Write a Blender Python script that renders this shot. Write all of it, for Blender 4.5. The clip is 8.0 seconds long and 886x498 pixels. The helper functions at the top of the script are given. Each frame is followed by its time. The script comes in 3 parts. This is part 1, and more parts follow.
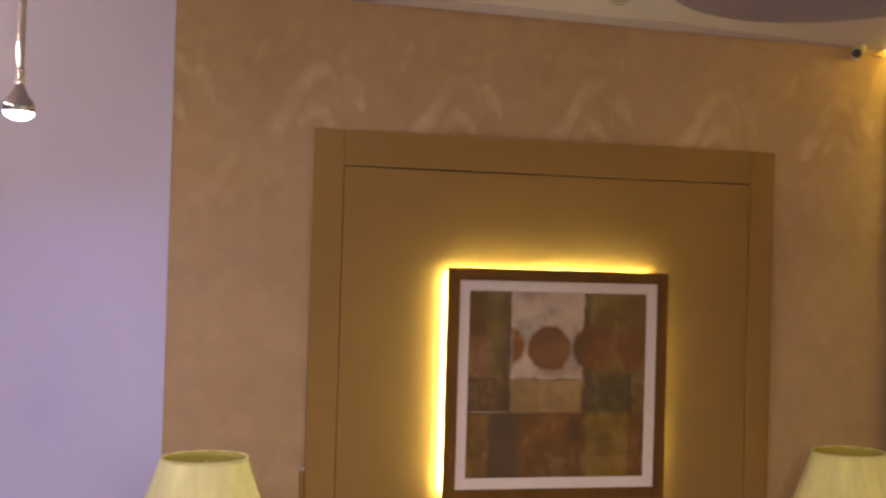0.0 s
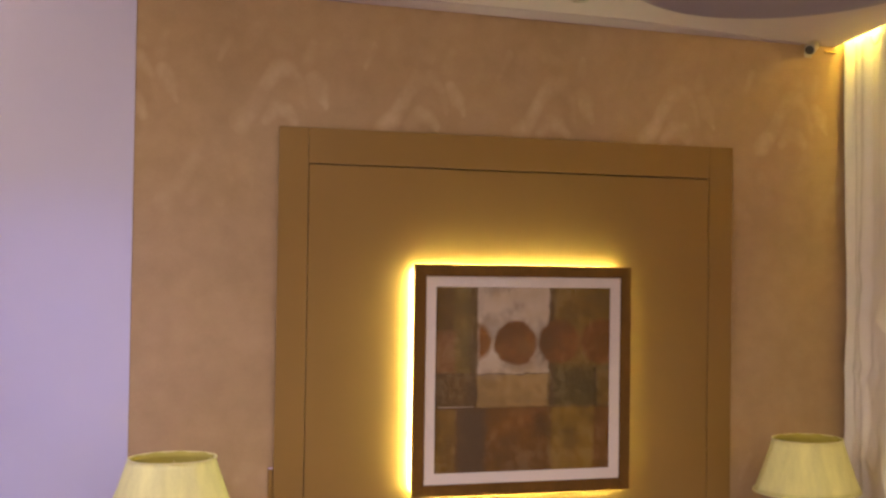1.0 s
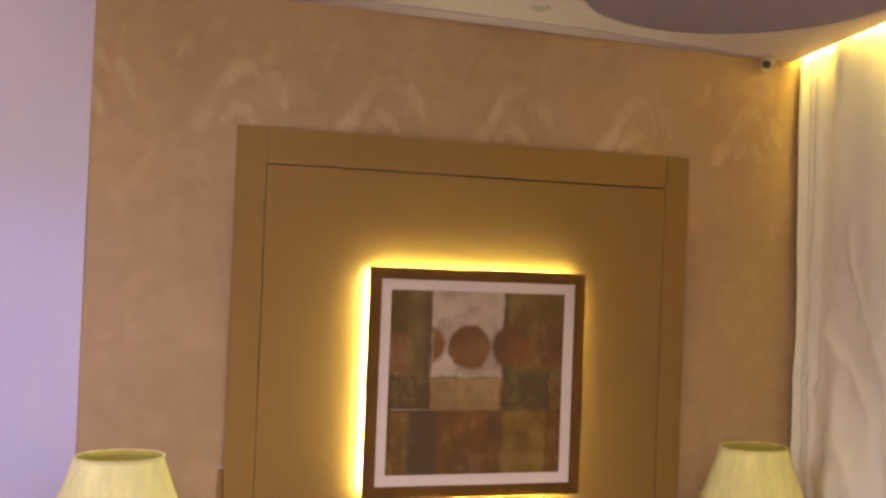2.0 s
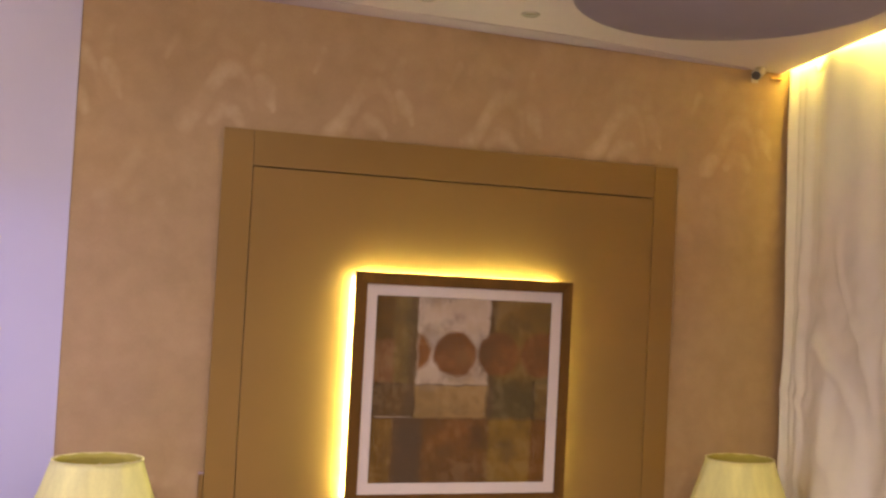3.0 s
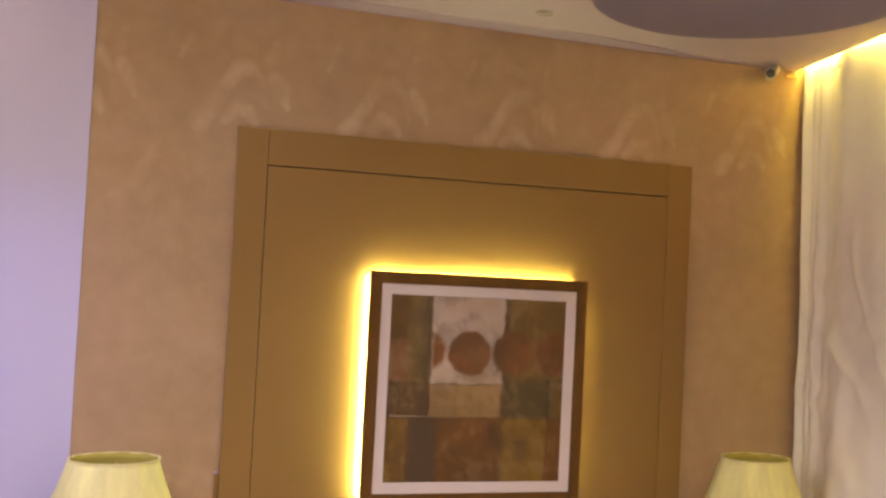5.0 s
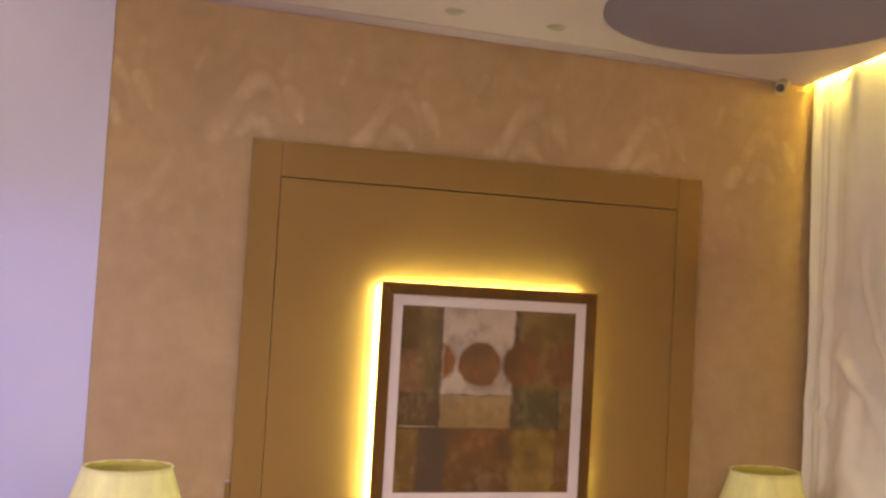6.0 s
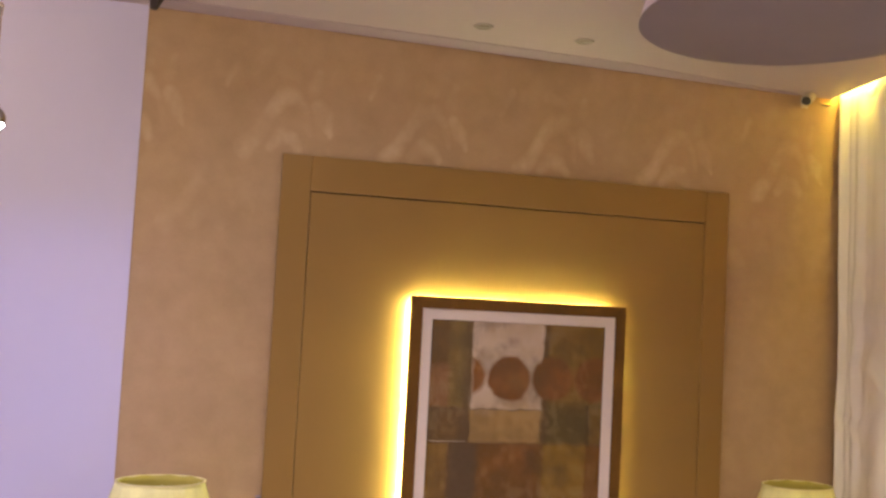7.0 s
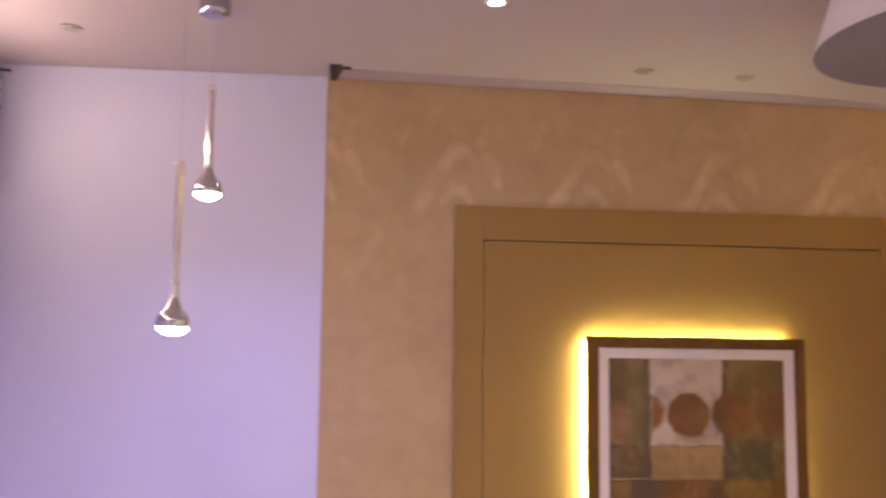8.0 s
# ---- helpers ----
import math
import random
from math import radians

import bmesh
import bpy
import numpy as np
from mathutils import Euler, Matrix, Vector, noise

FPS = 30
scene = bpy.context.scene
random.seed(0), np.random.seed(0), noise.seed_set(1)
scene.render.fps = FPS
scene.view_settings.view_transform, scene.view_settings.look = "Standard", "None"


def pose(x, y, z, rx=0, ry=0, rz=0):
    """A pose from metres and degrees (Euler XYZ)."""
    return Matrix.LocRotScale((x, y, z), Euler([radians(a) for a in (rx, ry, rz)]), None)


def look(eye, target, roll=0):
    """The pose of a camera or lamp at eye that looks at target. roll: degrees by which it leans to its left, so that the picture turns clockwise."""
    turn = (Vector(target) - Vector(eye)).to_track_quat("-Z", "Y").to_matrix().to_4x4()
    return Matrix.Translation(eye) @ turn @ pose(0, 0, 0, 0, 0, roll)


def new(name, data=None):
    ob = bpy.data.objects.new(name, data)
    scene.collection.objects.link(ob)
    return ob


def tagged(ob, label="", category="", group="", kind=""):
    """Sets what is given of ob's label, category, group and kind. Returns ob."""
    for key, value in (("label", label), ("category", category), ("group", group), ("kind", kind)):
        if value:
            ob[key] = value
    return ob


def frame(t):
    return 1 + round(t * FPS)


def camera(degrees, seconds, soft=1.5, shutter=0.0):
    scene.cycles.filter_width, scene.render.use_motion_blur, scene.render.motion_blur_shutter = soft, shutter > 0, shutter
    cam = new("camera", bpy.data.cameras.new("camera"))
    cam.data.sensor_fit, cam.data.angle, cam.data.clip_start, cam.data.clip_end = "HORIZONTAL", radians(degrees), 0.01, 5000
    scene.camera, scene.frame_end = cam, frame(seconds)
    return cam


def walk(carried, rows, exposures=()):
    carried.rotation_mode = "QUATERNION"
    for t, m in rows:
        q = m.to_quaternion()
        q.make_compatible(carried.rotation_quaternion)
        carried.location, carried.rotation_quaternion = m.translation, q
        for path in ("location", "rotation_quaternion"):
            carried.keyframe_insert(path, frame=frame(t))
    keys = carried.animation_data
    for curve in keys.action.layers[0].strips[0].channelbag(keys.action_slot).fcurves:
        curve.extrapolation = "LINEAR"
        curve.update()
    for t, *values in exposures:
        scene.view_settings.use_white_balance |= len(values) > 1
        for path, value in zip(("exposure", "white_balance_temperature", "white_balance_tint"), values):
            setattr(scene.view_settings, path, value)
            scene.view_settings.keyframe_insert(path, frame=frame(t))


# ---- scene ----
cam = camera(51.3, 8.0, soft=2.5, shutter=0.5)

PATH = [
    (0, (-0.956, -3.013, 1.668), (-0.5861, -1.0478, 1.6956), 1.66),
    (0.2, (-0.973, -3.018, 1.659), (-0.5647, -1.0607, 1.6830), 1.13),
    (0.5, (-0.987, -3.016, 1.651), (-0.5731, -1.0600, 1.6780), 0.39),
    (1, (-0.982, -3.023, 1.646), (-0.5243, -1.0763, 1.6822), 0.85),
    (1.5, (-0.957, -3.045, 1.666), (-0.4753, -1.1038, 1.6744), 1.64),
    (2, (-0.944, -3.046, 1.664), (-0.4217, -1.1158, 1.6982), 2.21),
    (2.2, (-0.936, -3.039, 1.652), (-0.4006, -1.1132, 1.7110), 2.09),
    (3.3, (-0.920, -3.030, 1.635), (-0.3838, -1.1044, 1.7058), 3.09),
    (3.5, (-0.928, -3.040, 1.634), (-0.4014, -1.1119, 1.7067), 2.14),
    (4, (-0.948, -3.029, 1.625), (-0.4285, -1.0990, 1.7056), 2.59),
    (4.2, (-0.940, -3.025, 1.624), (-0.4160, -1.0967, 1.7031), 2.79),
    (5.3, (-0.959, -3.017, 1.644), (-0.4331, -1.0882, 1.7041), 2.90),
    (5.5, (-0.972, -3.021, 1.646), (-0.4459, -1.0933, 1.7182), 2.48),
    (6, (-0.963, -3.039, 1.639), (-0.4556, -1.1067, 1.7237), 3.25),
    (6.5, (-0.973, -3.028, 1.625), (-0.4876, -1.0896, 1.7176), 3.50),
    (7, (-1.024, -3.023, 1.612), (-0.5395, -1.0869, 1.7411), 3.00),
    (7.2, (-1.046, -3.039, 1.604), (-0.5983, -1.0962, 1.7645), 2.69),
    (7.3, (-1.058, -3.050, 1.602), (-0.6117, -1.1088, 1.7833), 2.19),
    (7.5, (-1.083, -3.069, 1.598), (-0.7174, -1.1130, 1.8007), 0.99),
    (7.7, (-1.116, -3.077, 1.595), (-0.8196, -1.1122, 1.8126), 1.22),
    (8, (-1.191, -3.105, 1.589), (-0.9823, -1.1285, 1.8115), 0.76),
]
EXPOSURES = [(0, -0.50, 6640, 12), (0.7, -0.38, 6640, 12), (1.5, -0.22, 6640, 12), (3.5, -0.12, 6640, 12), (7.0, -0.08, 6580, 12),
             (7.5, -0.05, 6420, 16), (8.0, -0.05, 6160, 23)]
walk(cam, [(t, look(eye, target, roll)) for t, eye, target, roll in PATH], EXPOSURES)

# ---- world and light ----
world = bpy.data.worlds.new("world")
scene.world = world
world.use_nodes = True
world.node_tree.nodes["Background"].inputs["Color"].default_value = (0.05, 0.045, 0.06, 1)
world.node_tree.nodes["Background"].inputs["Strength"].default_value = 0.1

CEIL = 2.505            # ceiling height at x = 0
SLOPE = -0.014          # it drops a little to the east


def ceil_z(x):
    return CEIL + SLOPE * x


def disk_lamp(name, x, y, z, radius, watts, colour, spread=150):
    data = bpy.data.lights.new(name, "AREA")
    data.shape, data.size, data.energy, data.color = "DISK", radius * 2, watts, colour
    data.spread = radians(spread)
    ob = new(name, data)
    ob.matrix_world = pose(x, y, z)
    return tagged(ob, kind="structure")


# ceiling spots that are switched on; fixtures are built further down
LIT_SPOTS = [(-0.81, -0.77)]
# fill lights out of view, added to brighten the room; no known source
FILL_PANELS = [(-1.5, -2.7), (0.1, -3.0), (-0.8, -4.3)]
for sx, sy in LIT_SPOTS:
    disk_lamp("spot_light", sx, sy, ceil_z(sx) - 0.012, 0.03, 2.5, (0.9, 0.9, 1.0))
for sx, sy in FILL_PANELS:
    disk_lamp("fill_light", sx, sy, ceil_z(sx) - 0.022, 0.14, 31.0, (1.0, 0.92, 0.80))


# ---- node helper ----
class Val:
    """A socket of a node tree with plain arithmetic."""

    def __init__(self, tree, socket):
        self.tree, self.socket = tree, socket

    def op(self, kind, *others, clamp=False):
        node = self.tree.nodes.new("ShaderNodeMath")
        node.operation, node.use_clamp = kind, clamp
        for i, value in enumerate((self, *others)):
            if isinstance(value, Val):
                self.tree.links.new(value.socket, node.inputs[i])
            else:
                node.inputs[i].default_value = value
        return Val(self.tree, node.outputs[0])

    def __add__(self, o): return self.op("ADD", o)
    def __sub__(self, o): return self.op("SUBTRACT", o)
    def __mul__(self, o): return self.op("MULTIPLY", o)
    def __truediv__(self, o): return self.op("DIVIDE", o)
    def hi(self, o): return self.op("MAXIMUM", o)
    def lo(self, o): return self.op("MINIMUM", o)


class Mat:
    """A principled material under construction."""

    def __init__(self, name, rough=0.6, metal=0.0, spec=0.5):
        self.mat = bpy.data.materials.new(name)
        self.mat.use_nodes = True
        self.tree = self.mat.node_tree
        self.bsdf = self.tree.nodes["Principled BSDF"]
        self.bsdf.inputs["Roughness"].default_value = rough
        self.bsdf.inputs["Metallic"].default_value = metal
        self.bsdf.inputs["Specular IOR Level"].default_value = spec
        self.coord = self.tree.nodes.new("ShaderNodeTexCoord").outputs["Object"]

    def link(self, a, b):
        self.tree.links.new(a.socket if isinstance(a, Val) else a, b)

    def xyz(self):
        node = self.tree.nodes.new("ShaderNodeSeparateXYZ")
        self.link(self.coord, node.inputs[0])
        return [Val(self.tree, node.outputs[i]) for i in range(3)]

    def noise(self, scale, detail=4.0, stretch=(1, 1, 1), rough=0.55):
        mapping = self.tree.nodes.new("ShaderNodeMapping")
        mapping.inputs["Scale"].default_value = stretch
        self.link(self.coord, mapping.inputs[0])
        node = self.tree.nodes.new("ShaderNodeTexNoise")
        node.inputs["Scale"].default_value, node.inputs["Detail"].default_value = scale, detail
        node.inputs["Roughness"].default_value = rough
        self.link(mapping.outputs[0], node.inputs["Vector"])
        return Val(self.tree, node.outputs["Fac"])

    def ramp(self, fac, low, high, a=0.3, b=0.7):
        node = self.tree.nodes.new("ShaderNodeValToRGB")
        node.color_ramp.elements[0].position, node.color_ramp.elements[1].position = a, b
        node.color_ramp.elements[0].color, node.color_ramp.elements[1].color = (*low, 1), (*high, 1)
        self.link(fac, node.inputs[0])
        return node.outputs[0]

    def mix(self, fac, a, b):
        node = self.tree.nodes.new("ShaderNodeMix")
        node.data_type = "RGBA"
        self.link(fac, node.inputs["Factor"])
        for value, name in ((a, 6), (b, 7)):
            if isinstance(value, tuple):
                node.inputs[name].default_value = (*value, 1)
            else:
                self.link(value, node.inputs[name])
        return node.outputs[2]

    def colour(self, socket):
        self.link(socket, self.bsdf.inputs["Base Color"])
        return self

    def bump(self, fac, strength=0.2, distance=0.002):
        node = self.tree.nodes.new("ShaderNodeBump")
        node.inputs["Strength"].default_value, node.inputs["Distance"].default_value = strength, distance
        self.link(fac, node.inputs["Height"])
        self.link(node.outputs[0], self.bsdf.inputs["Normal"])
        return self

    def gloss(self, fac, low, high):
        self.link(fac * (high - low) + low, self.bsdf.inputs["Roughness"])
        return self


def mottled(name, colour, vary=0.12, rough=0.6, scale=6.0, grain=180.0, bump=0.15, metal=0.0, spec=0.4, stretch=(1, 1, 1)):
    m = Mat(name, rough, metal, spec)
    big, fine = m.noise(scale, 5, stretch), m.noise(grain, 3, stretch)
    fac = big * 0.75 + fine * 0.25
    m.colour(m.ramp(fac, tuple(c * (1 - vary) for c in colour), tuple(min(1, c * (1 + vary)) for c in colour)))
    m.bump(fine, bump, 0.001)
    m.gloss(big, max(0.02, rough - 0.08), min(1, rough + 0.08))
    return m.mat


def glowing(name, colour, strength):
    mat = bpy.data.materials.new(name)
    mat.use_nodes = True
    bsdf = mat.node_tree.nodes["Principled BSDF"]
    bsdf.inputs["Base Color"].default_value = (*[min(1, c) for c in colour], 1)
    bsdf.inputs["Emission Color"].default_value = (*colour, 1)
    bsdf.inputs["Emission Strength"].default_value = strength
    return mat


def wallpaper():
    """Tan paper with rows of pale plume motifs, 0.46 m apart, every other row shifted by half."""
    m = Mat("damask_wallpaper", 0.55, 0.0, 0.4)
    x, y, z = m.xyz()
    wob = m.noise(5.0, 3)
    PITCH, ROW = 0.467, 1.40
    total = None

    def cells(shift_x, shift_z):
        # folded cell coordinates, in metres, with the origin at the cell's centre line and foot
        u = ((x + (wob - 0.5) * 0.05 + (50 * PITCH - shift_x)) / PITCH).op("FRACT") * PITCH - PITCH / 2
        v = ((z + (wob - 0.5) * 0.05 + (20 * ROW - shift_z)) / ROW).op("FRACT") * ROW - 0.12
        return u, v

    def stroke(u, v, x0, z0, x1, z1, w0, w1):
        # a soft brush stroke between two points that changes its width on the way
        dx, dz = x1 - x0, z1 - z0
        along = (((u - x0) * dx + (v - z0) * dz) / (dx * dx + dz * dz)).op("MAXIMUM", 0.0).op("MINIMUM", 1.0)
        a, b = u - x0 - along * dx, v - z0 - along * dz
        far = (a * a + b * b) / (along * (1.3 * (w1 - w0)) + 1.3 * w0).op("POWER", 2.0)
        return (far * -1.0 + 1.0).op("MAXIMUM", 0.0)

    STROKES = (
        # western limb of the arch, its rounded head, the short eastern limb
        (-0.145, -0.005, -0.100, 0.042, 0.034, 0.026, 0.90), (-0.100, 0.042, -0.062, 0.108, 0.026, 0.024, 0.85),
        (-0.062, 0.108, -0.018, 0.165, 0.024, 0.028, 0.75), (-0.018, 0.165, 0.035, 0.172, 0.030, 0.028, 0.65),
        (0.035, 0.172, 0.078, 0.125, 0.026, 0.016, 0.50), (0.078, 0.125, 0.096, 0.050, 0.016, 0.010, 0.25),
        # the fan under it, the drop-shaped leaf beside it and stray leaves
        (-0.052, 0.004, -0.012, 0.044, 0.018, 0.026, 0.80), (-0.012, 0.044, 0.030, 0.036, 0.026, 0.024, 0.80),
        (0.030, 0.036, 0.058, 0.000, 0.024, 0.016, 0.75), (0.118, 0.142, 0.142, 0.105, 0.024, 0.030, 0.80),
        (0.142, 0.105, 0.170, 0.050, 0.028, 0.010, 0.75), (-0.234, 0.185, -0.196, 0.262, 0.010, 0.017, 0.45),
        (0.108, 0.205, 0.122, 0.262, 0.024, 0.014, 0.28), (-0.030, 0.262, 0.040, 0.235, 0.022, 0.016, 0.24),
        (-0.130, 0.250, -0.075, 0.315, 0.022, 0.026, 0.18), (0.020, 0.320, 0.085, 0.300, 0.026, 0.020, 0.16),
    )
    for shift_x, shift_z, depth in ((MOTIF_X, MOTIF_Z, 1.0), (MOTIF_X + PITCH / 2, MOTIF_Z - 0.27, 0.34)):
        u, v = cells(shift_x, shift_z)
        for *line, weight in STROKES if depth == 1.0 else STROKES[:12]:
            mask = stroke(u * 1.18, v, *line) * (weight * depth)
            total = mask if total is None else total.hi(mask)
    frayed = m.noise(30, 4, (1, 1, 0.55))
    total = (total * (frayed * 1.3 + 0.35)).op("MINIMUM", 1.0)
    cloud, fine = m.noise(2.6, 5), m.noise(240, 2, (1, 1, 0.4))
    worn = ((m.noise(9.0, 4) - 0.33) * 3.2).op("MAXIMUM", 0.25).op("MINIMUM", 1.0)
    fac = (total * worn * 0.72).op("MINIMUM", 1.0)
    ground = m.ramp(cloud * 0.55 + m.noise(14, 5) * 0.3 + fine * 0.15, (0.388, 0.254, 0.138), (0.520, 0.352, 0.208), 0.34, 0.66)
    pale = m.ramp(cloud, (0.615, 0.445, 0.285), (0.705, 0.527, 0.36), 0.32, 0.68)
    m.colour(m.mix(fac, ground, pale))
    m.link(fac * -0.14 + 0.58, m.bsdf.inputs["Roughness"])
    m.bump(fine * 0.5 + total * 0.5, 0.12, 0.0015)
    return m.mat


MOTIF_X, MOTIF_Z = -1.052, 1.988
PAPER = wallpaper()
LILAC = mottled("lilac_wall_paint", (0.58, 0.55, 0.77), 0.035, 0.55, 1.6, 320, 0.08)
CEILING_PAINT = mottled("ceiling_paint", (0.51, 0.415, 0.455), 0.035, 0.7, 1.8, 300, 0.06)
CORNICE_PAINT = mottled("cornice_paint", (0.42, 0.325, 0.40), 0.05, 0.6, 3, 300, 0.06)
PLAIN = mottled("plain_wall_paint", (0.64, 0.61, 0.56), 0.05, 0.65, 2, 260, 0.08)
FLOOR = mottled("floor_carpet", (0.27, 0.225, 0.18), 0.2, 0.95, 3, 400, 0.6)
BOARD = mottled("panel_lacquer", (0.278, 0.155, 0.042), 0.07, 0.5, 2.5, 300, 0.06, spec=0.35)
GAP = mottled("dark_joint", (0.05, 0.03, 0.02), 0.2, 0.8)
WOOD = mottled("dark_frame_wood", (0.135, 0.061, 0.011), 0.25, 0.55, 14, 160, 0.15, spec=0.2, stretch=(1, 1, 0.3))
MOUNT = mottled("picture_mount", (0.80, 0.68, 0.66), 0.03, 0.85, 20, 500, 0.05)
CLOTH = mottled("curtain_cloth", (0.92, 0.85, 0.75), 0.06, 0.75, 5, 500, 0.25, spec=0.3)
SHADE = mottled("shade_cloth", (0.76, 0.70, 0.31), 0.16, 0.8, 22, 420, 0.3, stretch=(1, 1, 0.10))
# darker olive for the lampshade's inside: its shadow is put into the colour
SHADE_INNER_SHADOW = mottled("shade_inner_shadow", (0.50, 0.42, 0.09), 0.12, 0.85, 16, 300, 0.2)
SHADE_TRIM = mottled("shade_trim", (0.76, 0.68, 0.34), 0.05, 0.7)
DRUM_CLOTH = mottled("drum_cloth", (0.78, 0.70, 0.74), 0.04, 0.8, 6, 420, 0.2)
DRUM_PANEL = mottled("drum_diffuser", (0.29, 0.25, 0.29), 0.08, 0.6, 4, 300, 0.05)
CHROME = mottled("polished_chrome", (0.50, 0.49, 0.55), 0.03, 0.03, 8, 200, 0.02, metal=1.0)
DROP = mottled("mirror_chrome", (0.55, 0.55, 0.60), 0.03, 0.03, 8, 200, 0.02, metal=1.0)
TUBE = mottled("satin_chrome", (0.80, 0.78, 0.82), 0.03, 0.10, 8, 200, 0.02, metal=1.0)
COLLAR = mottled("bright_chrome", (0.92, 0.90, 0.95), 0.03, 0.12, 8, 200, 0.02, metal=1.0)
WIRE = mottled("wire_sheath", (0.36, 0.32, 0.36), 0.05, 0.7)
BRASS = mottled("lamp_brass", (0.55, 0.40, 0.18), 0.08, 0.3, 8, 200, 0.05, metal=1.0)
DARK = mottled("dark_plastic", (0.035, 0.022, 0.024), 0.2, 0.4)
CAM_SHELL = mottled("camera_shell", (0.50, 0.43, 0.38), 0.05, 0.45)
WHITE = mottled("white_plastic", (0.75, 0.70, 0.66), 0.04, 0.4)
LAMP_WARM = glowing("warm_led", (0.92, 0.95, 0.42), 470.0)
COVE_WARM = glowing("cove_led", (0.97, 0.80, 0.13), 118.0)
LENS_COOL = glowing("cool_lens", (0.85, 0.85, 1.0), 22.0)
SPOT_COOL = glowing("spot_lens", (0.80, 0.82, 1.0), 16.0)
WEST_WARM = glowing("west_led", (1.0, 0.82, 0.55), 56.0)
FILL_GLOW = glowing("fill_diffuser", (1.0, 0.92, 0.86), 4.0)
SPOT_RING = mottled("spot_ring", (0.40, 0.34, 0.32), 0.05, 0.5)
LENS_OFF = mottled("unlit_lens", (0.30, 0.24, 0.20), 0.1, 0.3)


# ---- mesh helpers ----
def where(parent):
    return Vector() if parent is None else where(parent.parent) + parent.location


def mesh_object(name, bm, material, parent=None, smooth=False):
    shift = where(parent)
    for v in bm.verts:
        v.co -= shift
    data = bpy.data.meshes.new(name)
    bm.to_mesh(data)
    bm.free()
    for mat in material if isinstance(material, (list, tuple)) else [material]:
        data.materials.append(mat)
    if smooth:
        for poly in data.polygons:
            poly.use_smooth = True
    ob = new(name, data)
    ob.parent = parent
    return ob


def part(name, bm, material, parent, label="", smooth=False):
    return tagged(mesh_object(name, bm, material, parent, smooth), label)


def thing(name, at, label, category, group=""):
    ob = new(name)
    ob.location = at
    ob.empty_display_size = 0.1
    return tagged(ob, label, category, group)


def structure(name, bm, material, label="", category=""):
    return tagged(mesh_object(name, bm, material), label, category, kind="structure")


def box(x0, x1, y0, y1, z0, z1, bevel=0.0, bm=None):
    made = bm or bmesh.new()
    got = bmesh.ops.create_cube(made, size=1.0, matrix=Matrix.LocRotScale(
        ((x0 + x1) / 2, (y0 + y1) / 2, (z0 + z1) / 2), None, (x1 - x0, y1 - y0, z1 - z0)))
    if bevel:
        edges = {e for v in got["verts"] for e in v.link_edges}
        bmesh.ops.bevel(made, geom=list(edges), offset=bevel, segments=2, profile=0.6, affect="EDGES")
    return made


def prism(points, z0, z1, tilt=0.0):
    """An upright prism over a plan of points; tilt adds to both heights along x."""
    bm = bmesh.new()
    low = [bm.verts.new((x, y, z0 + tilt * x)) for x, y in points]
    high = [bm.verts.new((x, y, z1 + tilt * x)) for x, y in points]
    n = len(points)
    bm.faces.new(low)
    bm.faces.new(high)
    for i in range(n):
        bm.faces.new((low[i], low[(i + 1) % n], high[(i + 1) % n], high[i]))
    bmesh.ops.recalc_face_normals(bm, faces=bm.faces)
    return bm


def lathe(cx, cy, profile, steps=40, closed=False):
    """A body of revolution about the upright through (cx, cy), from rows of (radius, z)."""
    bm = bmesh.new()
    rings = []
    for r, z in profile:
        if r < 1e-5:
            rings.append([bm.verts.new((cx, cy, z))])
        else:
            rings.append([bm.verts.new((cx + r * math.cos(2 * math.pi * k / steps), cy + r * math.sin(2 * math.pi * k / steps), z)) for k in range(steps)])
    pairs = list(zip(rings, rings[1:])) + ([(rings[-1], rings[0])] if closed else [])
    for a, b in pairs:
        for k in range(steps):
            quad = [a[k % len(a)], a[(k + 1) % len(a)], b[(k + 1) % len(b)], b[k % len(b)]]
            quad = list(dict.fromkeys(quad))
            if len(quad) > 2:
                bm.faces.new(quad)
    bmesh.ops.recalc_face_normals(bm, faces=bm.faces)
    return bm


# ---- the room ----
EDGE_X, EDGE_K = 1.228, 0.13          # lip of the curtain cove: x = EDGE_X + EDGE_K * y


def edge_x(y, off=0.0):
    return EDGE_X + off + EDGE_K * y


structure("floor", box(-2.6, 2.0, -5.4, 0.3, -0.1, 0.0), FLOOR, "brown carpet floor of the bedroom", "floor")
structure("wall_north", box(-1.2675, 1.75, 0.0, 0.16, 0.0, 2.75), PAPER, "tan damask wallpapered wall behind the bed", "wall")
structure("wall_north_west", prism([(-1.268, -0.003), (-1.268, 0.2), (-2.5, 0.3), (-2.5, 0.075)], 0.0, 2.75), LILAC,
          "smooth pale lilac painted wall beside the wallpaper", "wall")
structure("wall_west", box(-2.52, -2.36, -5.4, 0.06, 0.0, 2.75), LILAC, "pale lilac painted side wall", "wall")
structure("wall_south", box(-2.52, 2.0, -5.5, -5.3, 0.0, 2.75), PLAIN, "plain beige painted wall", "wall")
structure("wall_east", prism([(edge_x(0, 0.24), 0.0), (edge_x(0, 0.4), 0.0), (edge_x(-5.4, 0.4), -5.4), (edge_x(-5.4, 0.24), -5.4)], 0.0, 2.75), PLAIN,
          "plain beige wall behind the curtain", "wall")
low = prism([(-2.45, -5.35), (-2.45, 0.14), (edge_x(0.01), 0.14), (edge_x(0.0), 0.0), (edge_x(-5.35), -5.35)], CEIL, CEIL + 0.045, SLOPE)
